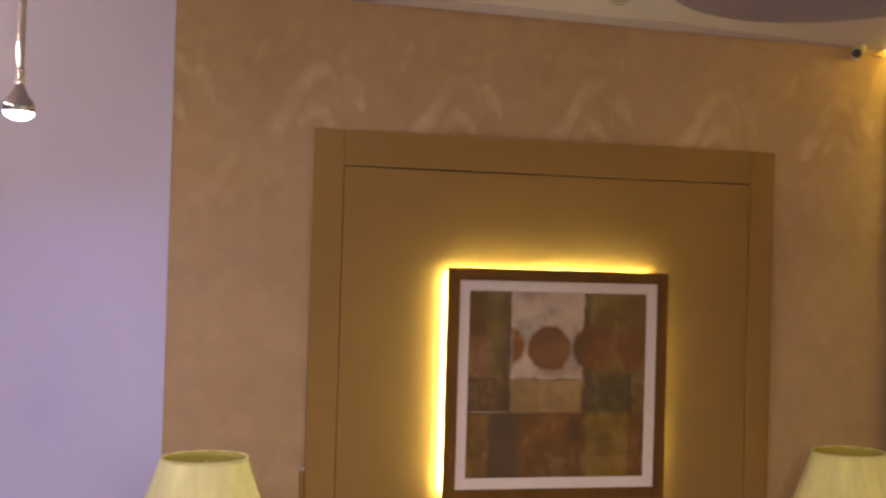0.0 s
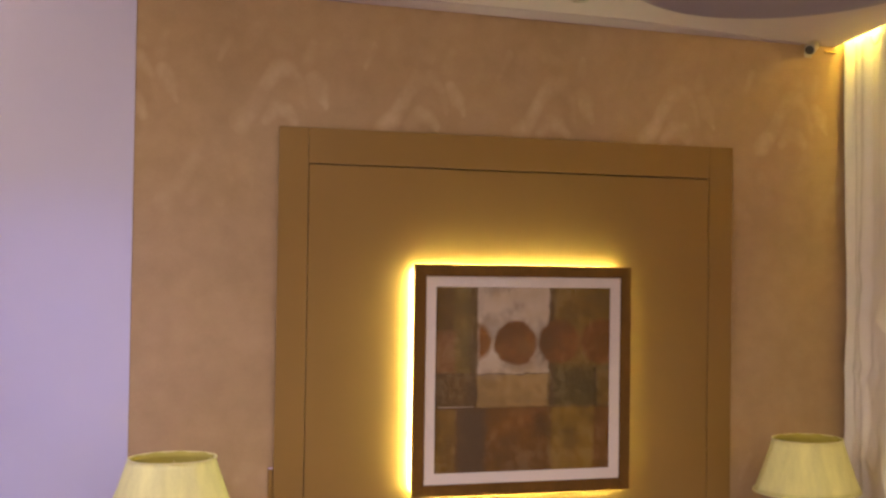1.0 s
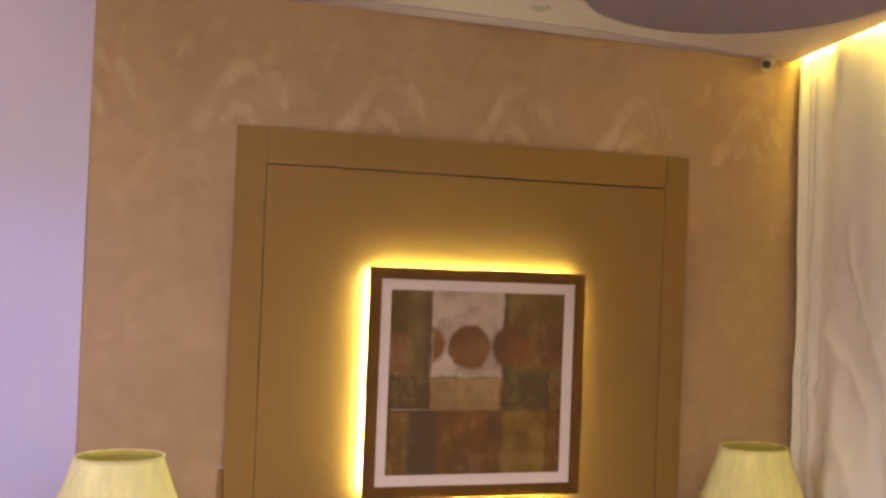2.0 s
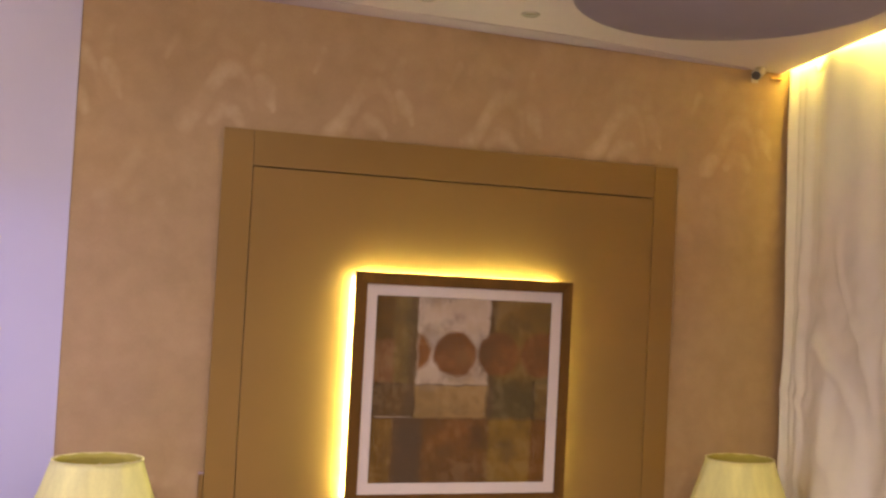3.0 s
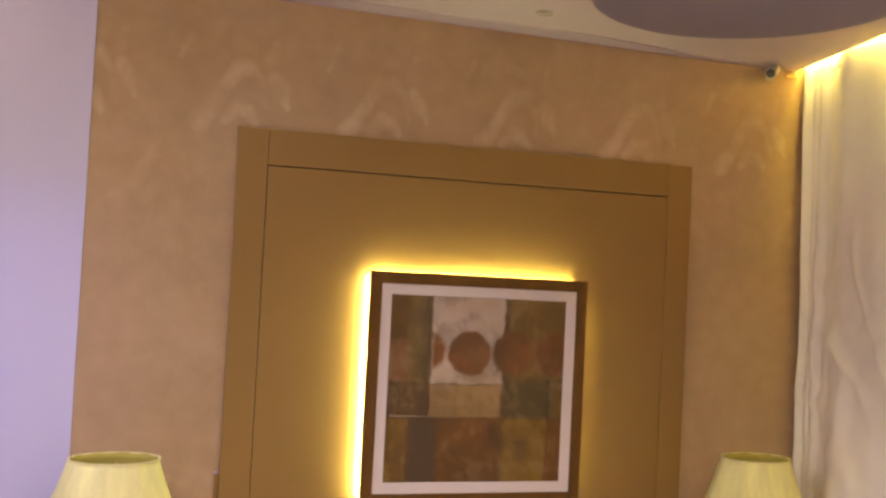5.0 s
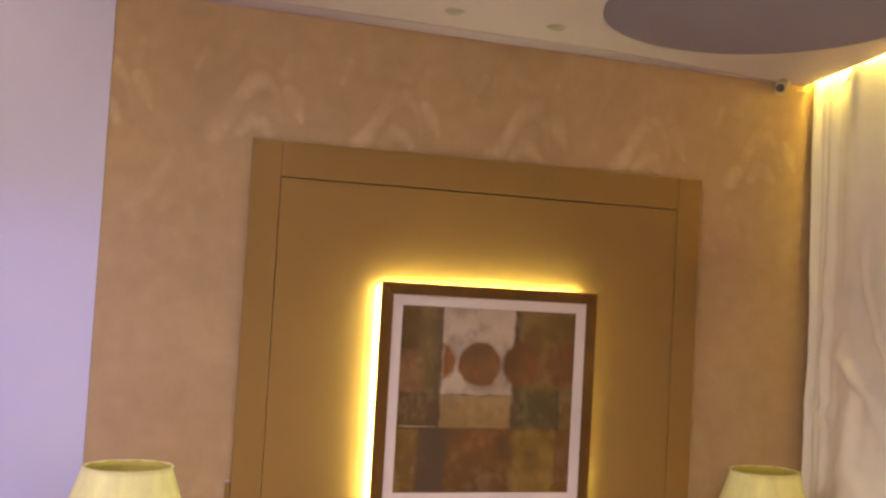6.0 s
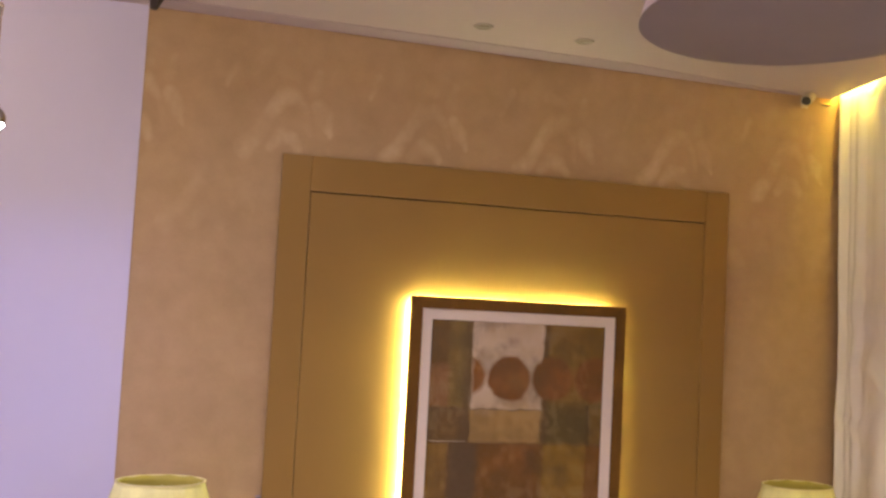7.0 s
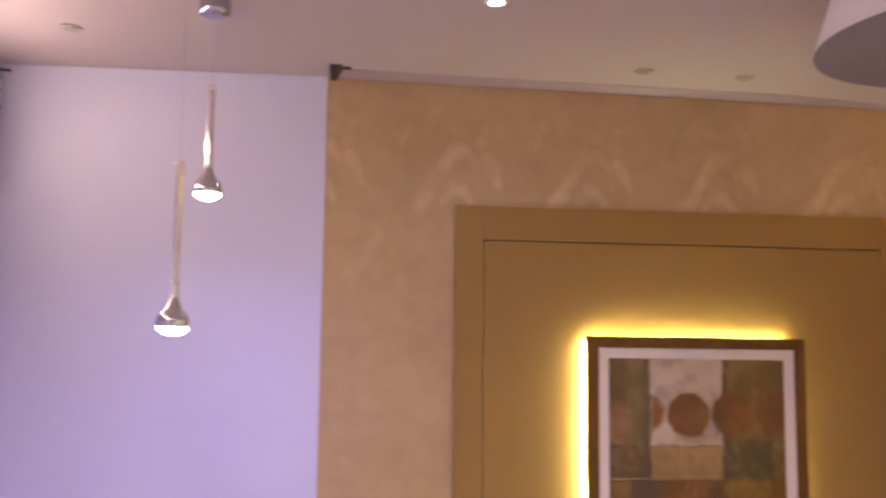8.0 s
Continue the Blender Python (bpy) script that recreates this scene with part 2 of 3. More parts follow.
high = prism([(-2.5, -5.4), (-2.5, 0.15), (1.75, 0.15), (1.75, -5.4)], 2.66, 2.75)
for src in (high, prism([(edge_x(0, -0.10), 0.0), (edge_x(0, -0.07), 0.0), (edge_x(-5.3, -0.07), -5.3), (edge_x(-5.3, -0.10), -5.3)], CEIL + 0.046, 2.66)):
    data = bpy.data.meshes.new("tmp")
    src.to_mesh(data)
    low.from_mesh(data)
    src.free()
    bpy.data.meshes.remove(data)
structure("ceiling", low, CEILING_PAINT, "mauve white plaster ceiling with a lit curtain cove", "ceiling")
structure("trim", prism([(-1.266, -0.100), (-1.262, 0.01), (1.08, 0.01), (1.08, -0.012), (0.35, -0.100)], CEIL - 0.0035, CEIL + 0.02, SLOPE),
          CORNICE_PAINT, "narrow lilac plaster border where wall meets ceiling", "trim")

# cove strip behind the lip, facing the curtain
cove = thing("cove_light", (edge_x(-1.5, 0.01), -1.5, CEIL + 0.046), "warm yellow strip light in the curtain cove", "strip light")
part("strip", prism([(edge_x(-0.02, 0.003), -0.02), (edge_x(-0.02, 0.013), -0.02), (edge_x(-4.5, 0.013), -4.5), (edge_x(-4.5, 0.003), -4.5)], CEIL + 0.028, CEIL + 0.034, SLOPE), COVE_WARM, cove)
part("backing", prism([(edge_x(-0.02, -0.004), -0.02), (edge_x(-0.02, -0.001), -0.02), (edge_x(-4.5, -0.001), -4.5), (edge_x(-4.5, -0.004), -4.5)], CEIL + 0.047, CEIL + 0.055, SLOPE), WHITE, cove)

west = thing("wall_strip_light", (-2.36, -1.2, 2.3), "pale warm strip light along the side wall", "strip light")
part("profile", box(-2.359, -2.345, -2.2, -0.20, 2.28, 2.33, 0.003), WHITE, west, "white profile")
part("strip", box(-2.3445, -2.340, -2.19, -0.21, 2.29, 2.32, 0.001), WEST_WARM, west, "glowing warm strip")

# ---- the panel behind the bed ----
X0, X1, Z1 = -0.822, 0.794, 2.087      # outside of the panel
I0, I1, IZ = -0.726, 0.701, 1.970      # centre board
panel = thing("wall_panel", (0.0, 0.0, 0.0), "brown lacquered wall panel with a flat border behind the bed", "wall panel")
part("backing", box(X0 + 0.004, X1 - 0.004, -0.006, -0.001, 0.0, Z1 - 0.004), GAP, panel, "dark backing in the joints")
part("side_border", box(X0, I0 - 0.0012, -0.024, -0.006, 0.0, Z1, 0.0015), BOARD, panel)
part("side_border", box(I1 + 0.0012, X1, -0.024, -0.006, 0.0, Z1, 0.0015), BOARD, panel)
part("top_border", box(I0 - 0.0004, I1 + 0.0004, -0.0235, -0.006, IZ + 0.002, Z1, 0.001), BOARD, panel)
part("centre_board", box(I0 + 0.0012, I1 - 0.0012, -0.023, -0.006, 0.0, IZ - 0.002, 0.0015), BOARD, panel)
edging = thing("edge_strip", (-0.832, -0.008, 0.0), "narrow tan timber strip standing against the panel edge", "trim strip")
part("strip", box(-0.838, -0.824, -0.016, -0.001, 0.0, 0.985, 0.002), BOARD, edging)
part("cap", box(-0.839, -0.823, -0.017, -0.001, 0.986, 0.991, 0.001), CORNICE_PAINT, edging, "pale end cap")


# ---- the picture ----
PX0, PX1, PZ0, PZ1, PY = -0.38, 0.38, 0.89, 1.65, -0.075
FW = 0.038
picture = thing("framed_picture", (0.0, -0.024, PZ0), "square abstract picture in a dark wood frame, lit from behind", "picture")


def frame_bar(a, b, c, d):
    """A mitred bar of the frame over four corners in x and z, with a stepped inner edge."""
    bm = bmesh.new()
    front = [bm.verts.new((x, PY, z)) for x, z in (a, b, c, d)]
    back = [bm.verts.new((x, PY + 0.024, z)) for x, z in (a, b, c, d)]
    bm.faces.new(front)
    bm.faces.new(back)
    for i in range(4):
        bm.faces.new((front[i], front[(i + 1) % 4], back[(i + 1) % 4], back[i]))
    bmesh.ops.recalc_face_normals(bm, faces=bm.faces)
    bmesh.ops.bevel(bm, geom=list(bm.edges), offset=0.0018, segments=2, profile=0.6, affect="EDGES")
    return bm


ox0, ox1, oz0, oz1 = PX0, PX1, PZ0, PZ1
ix0, ix1, iz0, iz1 = PX0 + FW, PX1 - FW, PZ0 + FW, PZ1 - FW
for corners in (((ox0, oz1), (ox1, oz1), (ix1, iz1), (ix0, iz1)), ((ox0, oz0), (ox1, oz0), (ix1, iz0), (ix0, iz0)),
                ((ox0, oz0), (ox0, oz1), (ix0, iz1), (ix0, iz0)), ((ox1, oz0), (ox1, oz1), (ix1, iz1), (ix1, iz0))):
    part("frame_bar", frame_bar(*corners), WOOD, picture)
part("back_board", box(PX0 + 0.03, PX1 - 0.03, PY + 0.014, PY + 0.022, PZ0 + 0.03, PZ1 - 0.03), GAP, picture, "dark back board")
part("spacer", box(-0.25, 0.25, PY + 0.023, -0.0235, 1.02, 1.52), GAP, picture, "dark mounting block")

# mount: a pale border with an opening
MW = 0.034
mx0, mx1, mz0, mz1 = ix0 + MW, ix1 - MW, iz0 + MW, iz1 - MW
bm = bmesh.new()
ring_o = [bm.verts.new((x, PY + 0.006, z)) for x, z in ((ix0, iz0), (ix1, iz0), (ix1, iz1), (ix0, iz1))]
ring_i = [bm.verts.new((x, PY + 0.006, z)) for x, z in ((mx0, mz0), (mx1, mz0), (mx1, mz1), (mx0, mz1))]
ring_d = [bm.verts.new((x, PY + 0.0095, z)) for x, z in ((mx0 + 0.002, mz0 + 0.002), (mx1 - 0.002, mz0 + 0.002), (mx1 - 0.002, mz1 - 0.002), (mx0 + 0.002, mz1 - 0.002))]
for i in range(4):
    j = (i + 1) % 4
    bm.faces.new((ring_o[i], ring_o[j], ring_i[j], ring_i[i]))
    bm.faces.new((ring_i[i], ring_i[j], ring_d[j], ring_d[i]))
bmesh.ops.recalc_face_normals(bm, faces=bm.faces)
part("mount", bm, MOUNT, picture, "pale pink card mount")

# the painting: soft-edged patches of paint, brushed one over another
AW, AH = mx1 - mx0, mz1 - mz0
canvas = Mat("painted_canvas", 0.6, 0.0, 0.2)
px, py, pz = canvas.xyz()
sway_u, sway_v, brush, weave = canvas.noise(26, 4), canvas.noise(31, 4), canvas.noise(38, 5, (1, 1, 0.45)), canvas.noise(11, 5)
pu = (px - mx0) / AW + (sway_u - 0.5) * 0.035
pv = (pz * -1.0 + (mz1 - PZ0)) / AH + (sway_v - 0.5) * 0.035
layers = {"top": None}


def lay(mask, colour, opacity=1.0):
    tone = (0.60 * colour[0], 0.49 * colour[1], 0.31 * colour[2])
    fac = (mask * ((brush - 0.5) * 0.9 + 0.95 * opacity)).op("MAXIMUM", 0.0).op("MINIMUM", 1.0) if opacity < 1 else mask
    below = layers["top"]
    layers["top"] = canvas.mix(fac, tone if below is None else below, tone)


def ramp01(value, soft):
    return (value / soft + 0.5).op("MAXIMUM", 0.0).op("MINIMUM", 1.0)


def block(u0, u1, v0, v1, colour, soft=0.012, opacity=1.0):
    lay(ramp01((pu - u0).lo(pu * -1.0 + u1).lo(pv - v0).lo(pv * -1.0 + v1), soft), colour, opacity)


def ball(u, v, radius, colour, soft=0.02, opacity=1.0, lo=-1.0, hi=2.0):
    dist = ((pu - u) * (pu - u) + (pv - v) * (pv - v)).op("SQRT")
    lay(ramp01((dist * -1.0 + radius).lo(pu - lo).lo(pu * -1.0 + hi), soft), colour, opacity)


UMBER, SAGE, ROSE, SLATE = (0.27, 0.165, 0.053), (0.33, 0.250, 0.100), (0.39, 0.220, 0.120), (0.20, 0.130, 0.072)
CHALK, STRAW, OLIVE, MOSS = (1.0, 0.93, 1.2), (0.62, 0.45, 0.25), (0.36, 0.245, 0.065), (0.19, 0.150, 0.055)
OCHRE, INK, RUST, GOLD = (0.37, 0.235, 0.065), (0.19, 0.122, 0.088), (0.30, 0.148, 0.027), (0.40, 0.265, 0.035)
BRICK, EMBER, DUSK = (0.36, 0.163, 0.050), (0.47, 0.215, 0.060), (0.09, 0.05, 0.03)
block(-1, 2, -1, 2, UMBER)
block(0.10, 0.24, -1, 0.47, SAGE, 0.03); block(-1, 0.11, 0.235, 0.47, ROSE, 0.02); block(-1, 0.24, 0.47, 0.66, SLATE, 0.012)
block(0.06, 0.19, 0.48, 0.64, UMBER, 0.06, 0.6); block(0.19, 0.24, -1, 0.64, SLATE, 0.04, 0.7); block(0.12, 0.15, -1, 0.45, OCHRE, 0.04, 0.5)
block(0.235, 0.645, -1, 0.475, CHALK); block(0.235, 0.645, 0.475, 0.66, STRAW)
block(0.26, 0.62, 0.40, 0.49, STRAW, 0.10, 0.5); block(0.30, 0.60, 0.01, 0.07, STRAW, 0.08, 0.4); block(0.40, 0.50, 0.09, 0.12, ROSE, 0.05, 0.3)
block(0.27, 0.40, 0.16, 0.20, STRAW, 0.07, 0.45); block(0.50, 0.64, 0.13, 0.20, STRAW, 0.09, 0.35); block(0.37, 0.40, 0.48, 0.65, UMBER, 0.04, 0.2)
block(0.645, 2, -1, 0.45, OLIVE); block(0.72, 0.95, 0.0, 0.18, OCHRE, 0.14, 0.55); block(0.645, 2, 0.43, 0.66, MOSS, 0.04); block(0.925, 2, 0.45, 0.645, OCHRE, 0.02, 0.7)
block(0.72, 0.9, 0.36, 0.46, OCHRE, 0.10, 0.5); block(0.64, 0.675, -1, 0.65, SLATE, 0.02, 0.8)
block(-1, 2, 0.655, 2, RUST); block(-1, 0.12, 0.655, 2, OCHRE, 0.02); block(0.12, 0.28, 0.655, 2, INK, 0.03); block(0.655, 0.905, 0.655, 2, GOLD, 0.02); block(0.03, 0.11, 0.8, 2, UMBER, 0.08, 0.6)
block(0.36, 0.58, 0.67, 0.78, EMBER, 0.14, 0.45); block(0.30, 0.62, 0.88, 1.1, DUSK, 0.2, 0.35); block(0.56, 0.63, 0.70, 0.80, DUSK, 0.06, 0.6); block(0.63, 0.66, 0.655, 2, UMBER, 0.02, 0.7)
block(0.70, 0.79, 0.775, 0.81, DUSK, 0.04, 0.6); block(0.74, 0.80, 0.82, 0.97, OCHRE, 0.06, 0.6); block(0.68, 0.72, 0.68, 0.98, OLIVE, 0.04, 0.6)
ball(0.32, 0.40, 0.07, CHALK, 0.10, 0.5); ball(0.57, 0.24, 0.06, CHALK, 0.08, 0.6); ball(0.215, 0.297, 0.098, EMBER, 0.03, 1.0, 0.238); ball(0.447, 0.305, 0.120, BRICK); ball(0.49, 0.33, 0.07, EMBER, 0.09, 0.85); ball(0.50, 0.325, 0.032, STRAW, 0.06, 0.4)
ball(0.697, 0.298, 0.118, BRICK); ball(0.745, 0.308, 0.075, EMBER, 0.07, 0.7); block(0.575, 0.645, 0.2, 0.45, SLATE, 0.06, 0.35); ball(0.950, 0.298, 0.122, BRICK); ball(0.95, 0.30, 0.07, RUST, 0.08, 0.7)
block(0.235, 0.645, 0.468, 0.474, DUSK, 0.006, 0.8); block(-1, 0.235, 0.468, 0.473, DUSK, 0.006, 0.6); block(-1, 2, 0.651, 0.657, DUSK, 0.006, 0.8)
block(0.02, 0.22, 0.645, 0.650, CHALK, 0.005, 0.9); block(0.60, 1.0, 0.648, 0.651, STRAW, 0.004, 0.7); block(0.905, 0.918, 0.44, 0.655, DUSK, 0.01, 0.8)
streak = canvas.noise(48, 5, (1, 1, 0.6), 0.65)
worn_dark = ((weave - 0.47) * 2.2 + (streak - 0.5) * 0.9).op("MAXIMUM", 0.0).op("MINIMUM", 0.30)
worn_pale = ((weave * -1.0 + 0.50) * 1.8 + (streak * -1.0 + 0.45) * 1.6).op("MAXIMUM", 0.0).op("MINIMUM", 0.14)
aged = canvas.mix(worn_dark, layers["top"], (0.055, 0.030, 0.010))
canvas.colour(canvas.mix(worn_pale, aged, (0.52, 0.36, 0.20)))
canvas.bump(brush, 0.2, 0.001)
part("painting", box(mx0 - 0.004, mx1 + 0.004, PY + 0.0100, PY + 0.0130, mz0 - 0.004, mz1 + 0.004), canvas.mat, picture, "abstract painting of rust discs on ochre and chalk blocks")

pane = Mat("picture_glass", 0.03)
tree = pane.tree
clear, shine = tree.nodes.new("ShaderNodeBsdfTransparent"), tree.nodes.new("ShaderNodeBsdfGlossy")
shine.inputs["Roughness"].default_value = 0.04
fres, mixer = tree.nodes.new("ShaderNodeFresnel"), tree.nodes.new("ShaderNodeMixShader")
fres.inputs["IOR"].default_value = 1.22
for a, b in ((fres.outputs[0], mixer.inputs[0]), (clear.outputs[0], mixer.inputs[1]), (shine.outputs[0], mixer.inputs[2]), (mixer.outputs[0], tree.nodes["Material Output"].inputs["Surface"])):
    tree.links.new(a, b)
glass = part("glass", box(ix0 + 0.001, ix1 - 0.001, PY + 0.0025, PY + 0.0045, iz0 + 0.001, iz1 - 0.001), pane.mat, picture, "clear picture glass")
glass.visible_shadow = False

# strip light on the back of the frame, near its edge
for name, q in (("side_strip", (PX0 + 0.003, PX0 + 0.013, 0.91, 1.63)), ("side_strip", (PX1 - 0.055, PX1 - 0.047, 0.93, 1.60)),
                ("top_strip", (PX0 + 0.02, PX1 - 0.05, PZ1 - 0.022, PZ1 - 0.016)), ("bottom_strip", (PX0 + 0.02, PX1 - 0.05, PZ0 + 0.016, PZ0 + 0.022))):
    base = part(name, box(q[0] - 0.001, q[1] + 0.001, PY + 0.0245, -0.037, q[2] - 0.001, q[3] + 0.001), WHITE, picture, "white strip profile")
    part("led", box(q[0], q[1], -0.0365, -0.0335, q[2], q[3]), LAMP_WARM, base, "glowing warm strip light")
# unseen blocker, added so this side strip doesn't shine on the curtain
for name, q in (("shield", (PX1 - 0.045, PX1 - 0.041, 0.925, 1.605)),):
    part(name, box(q[0], q[1], PY + 0.0245, -0.0345, q[2], q[3]), GAP, picture, "dark shield added to keep the strip's light off the curtain")


# ---- bedside tables and lamps ----
def bedside_table(x, y):
    t = thing("bedside_table", (x, y, 0.0), "dark wood bedside table under a table lamp", "bedside table", "bedside tables")
    part("body", box(x - 0.24, x + 0.24, y - 0.18, y + 0.2, 0.06, 0.50, 0.006), WOOD, t)
    part("top", box(x - 0.25, x + 0.25, y - 0.19, y + 0.21, 0.501, 0.53, 0.005), WOOD, t)
    front = part("drawer", box(x - 0.225, x + 0.225, y - 0.197, y - 0.181, 0.29, 0.48, 0.004), WOOD, t)
    part("handle", box(x - 0.05, x + 0.05, y - 0.212, y - 0.198, 0.38, 0.392, 0.003), BRASS, front, "brass handle")
    for dx in (-0.2, 0.2):
        for dy in (-0.14, 0.16):
            part("leg", box(x + dx - 0.02, x + dx + 0.02, y + dy - 0.02, y + dy + 0.02, 0.0, 0.059, 0.003), WOOD, t)


def table_lamp(x, y, top):
    t = thing("table_lamp", (x, y, 0.53), "table lamp with a pale yellow panelled cloth shade, switched off", "lamp", "bedside lamps")
    part("base", lathe(x, y, [(0.0, 0.5305), (0.075, 0.5305), (0.078, 0.54), (0.06, 0.556), (0.022, 0.565), (0.0, 0.567)]), BRASS, t, "brass foot", True)
    part("stem", lathe(x, y, [(0.0, 0.567), (0.013, 0.567), (0.02, 0.62), (0.035, 0.69), (0.026, 0.77), (0.012, 0.82), (0.010, 0.93), (0.0, 0.932)]), BRASS, t, "brass stem", True)
    r1, r0, z1, z0 = 0.1225, 0.186, top, top - 0.172
    OVAL = 0.72          # the shade is shallower than wide
    steps = 96
    bm = bmesh.new()
    rings = []
    for off in (0.0, -0.003):
        for f in [k / 10 for k in range(11)]:
            z = z0 + (z1 - z0) * f
            r = r0 + (r1 - r0) * f
            ring = []
            for k in range(steps):
                a = 2 * math.pi * k / steps
                flat = math.cos(math.pi / 9) / math.cos((a + 0.35) % (2 * math.pi / 9) - math.pi / 9)
                rib = 0.45 + 0.55 * flat + 0.012 * noise.noise((7 * x + 2.2 * math.cos(a), 2.2 * math.sin(a), 2.5 * f)) - 0.012 * math.sin(math.pi * f)
                ring.append(bm.verts.new((x + (r * rib + off) * math.cos(a), y + OVAL * (r * rib + off) * math.sin(a), z + 0.002 * math.sin(10 * a) * (1 if f in (0.0, 1.0) else 0))))
            rings.append(ring)
    outer, inner = rings[:11], rings[11:]
    inner_verts = {v for ring in inner for v in ring}
    for pile in (outer, inner):
        for a, b in zip(pile, pile[1:]):
            for k in range(steps):
                bm.faces.new((a[k], a[(k + 1) % steps], b[(k + 1) % steps], b[k]))
    for a, b in ((outer[0], inner[0]), (outer[-1], inner[-1])):
        for k in range(steps):
            bm.faces.new((a[k], a[(k + 1) % steps], b[(k + 1) % steps], b[k]))
    bmesh.ops.recalc_face_normals(bm, faces=bm.faces)
    # inner faces get the darker colour that stands in for shadow
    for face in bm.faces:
        face.material_index = 1 if all(v in inner_verts for v in face.verts) else 0
    shade = part("shade", bm, [SHADE, SHADE_INNER_SHADOW], t, "pale yellow cloth shade, shadow inside put into its olive colour", True)
    for r, z, h in ((r1, z1, 0.0035), (r0, z0, 0.005)):
        hoop = lathe(0, 0, [(r + 0.0012, z - h / 2), (r + 0.0012, z + h / 2), (r - 0.004, z + h / 2), (r - 0.004, z - h / 2)], 64, True)
        bmesh.ops.transform(hoop, matrix=Matrix.Translation((x, y, 0)) @ Matrix.Diagonal((1, OVAL, 1, 1)), verts=hoop.verts)
        part("rim", hoop, SHADE_TRIM, shade, "paler stitched rim", True)
    part("bulb", lathe(x, y, [(0.0, 0.932), (0.013, 0.933), (0.014, 0.95), (0.028, 0.985), (0.024, 1.01), (0.0, 1.022)]), WHITE, t, "unlit white bulb", True)
    for a, reach in ((0, r1 - 0.006), (180, r1 - 0.006), (90, OVAL * r1 - 0.006)):
        c, s = math.cos(radians(a)), math.sin(radians(a))
        bm = bmesh.new()
        bmesh.ops.create_cone(bm, cap_ends=True, segments=8, radius1=0.0015, radius2=0.0015, depth=reach,
                              matrix=Matrix.Translation((x + c * reach / 2, y + s * reach / 2, top - 0.028)) @ Matrix.Rotation(radians(a), 4, "Z") @ Matrix.Rotation(radians(90), 4, "Y"))
        part("spoke", bm, BRASS, t)


for lx, top in ((-1.119, 1.088), (0.929, 1.084)):
    bedside_table(lx, -0.27)
    table_lamp(lx, -0.28, top)


# ---- curtain ----
def curtain():
    t = thing("curtain", (1.25, -0.05, 0.02), "cream cloth curtain hanging in soft folds from the cove", "curtain")
    cols, rows = 560, 150
    bm = bmesh.new()
    grid = []
    for j in range(rows + 1):
        z = 0.02 + (2.575 - 0.02) * j / rows
        line = []
        for i in range(cols + 1):
            s = 4.2 * (i / cols) ** 1.6
            y = -0.008 - s
            gather = math.exp(-(s / 0.17) ** 4)
            near = 0.008 * math.sin(2 * math.pi * s / 0.058 + 0.6) + 0.008 * math.sin(2 * math.pi * s / 0.105 + 2.1 + 0.25 * z)
            wide = 0.017 * math.sin(2 * math.pi * s / 0.46 - 0.5 + 0.12 * z) + 0.005 * math.sin(2 * math.pi * s / 0.19 + z * 0.5)
            fold = gather * near + (1 - gather) * wide
            low_part = max(0.0, min(1.0, (1.98 - z) / 0.35)) * min(1.0, s / 0.16)
            ridge = math.exp(-(noise.noise((s * 3.6 + z * 2.2, z * 2.6 - s * 2.2, 3.7)) / 0.11) ** 2)
            crumple = low_part * (0.032 * noise.noise((s * 4.2, z * 2.6, 1.3)) + 0.014 * noise.noise((s * 12, z * 11, 5.1)) - 0.013 * ridge)
            drift = 0.006 * noise.noise((s * 3, z * 0.8, 8.0))
            hang = 0.020 * math.exp(-(s / 0.12) ** 2) * max(0.25, min(1.0, (2.45 - z) / 0.8))
            line.append(bm.verts.new((edge_x(y, 0.030) + hang + fold + crumple + drift, y, z)))
        grid.append(line)
    for a, b in zip(grid, grid[1:]):
        for i in range(cols):
            bm.faces.new((a[i], a[i + 1], b[i + 1], b[i]))
    bmesh.ops.recalc_face_normals(bm, faces=bm.faces)
    cloth = part("cloth", bm, CLOTH, t, "", True)
    thick = cloth.modifiers.new("thickness", "SOLIDIFY")
    thick.thickness = 0.003
    part("track", prism([(edge_x(-0.01, 0.035), -0.01), (edge_x(-0.01, 0.055), -0.01), (edge_x(-4.4, 0.055), -4.4), (edge_x(-4.4, 0.035), -4.4)], 2.585, 2.66), WHITE, t, "white curtain track")
    bm = bmesh.new()
    steps, sides = 18, 8
    loop = []
    for k in range(steps + 1):
        a = math.pi * (1.05 + 0.95 * k / steps)
        c = Vector((edge_x(-0.25, 0.012), -0.25 + 0.026 * math.cos(a), 2.475 + 0.032 * math.sin(a)))
        d = Vector((0, -math.sin(a), math.cos(a)))
        side = Vector((1, 0, 0))
        up = d.cross(side)
        loop.append([bm.verts.new(c + 0.004 * (math.cos(2 * math.pi * q / sides) * side + math.sin(2 * math.pi * q / sides) * up)) for q in range(sides)])
    for a, b in zip(loop, loop[1:]):
        for q in range(sides):
            bm.faces.new((a[q], a[(q + 1) % sides], b[(q + 1) % sides], b[q]))
    bmesh.ops.recalc_face_normals(bm, faces=bm.faces)
    part("loop", bm, CLOTH, t, "small cloth loop at the top", True)
    part("rod_end", box(1.178, 1.228, -0.014, -0.001, 2.462, 2.467, 0.001), BRASS, t, "thin brass rod end at the wall")


curtain()


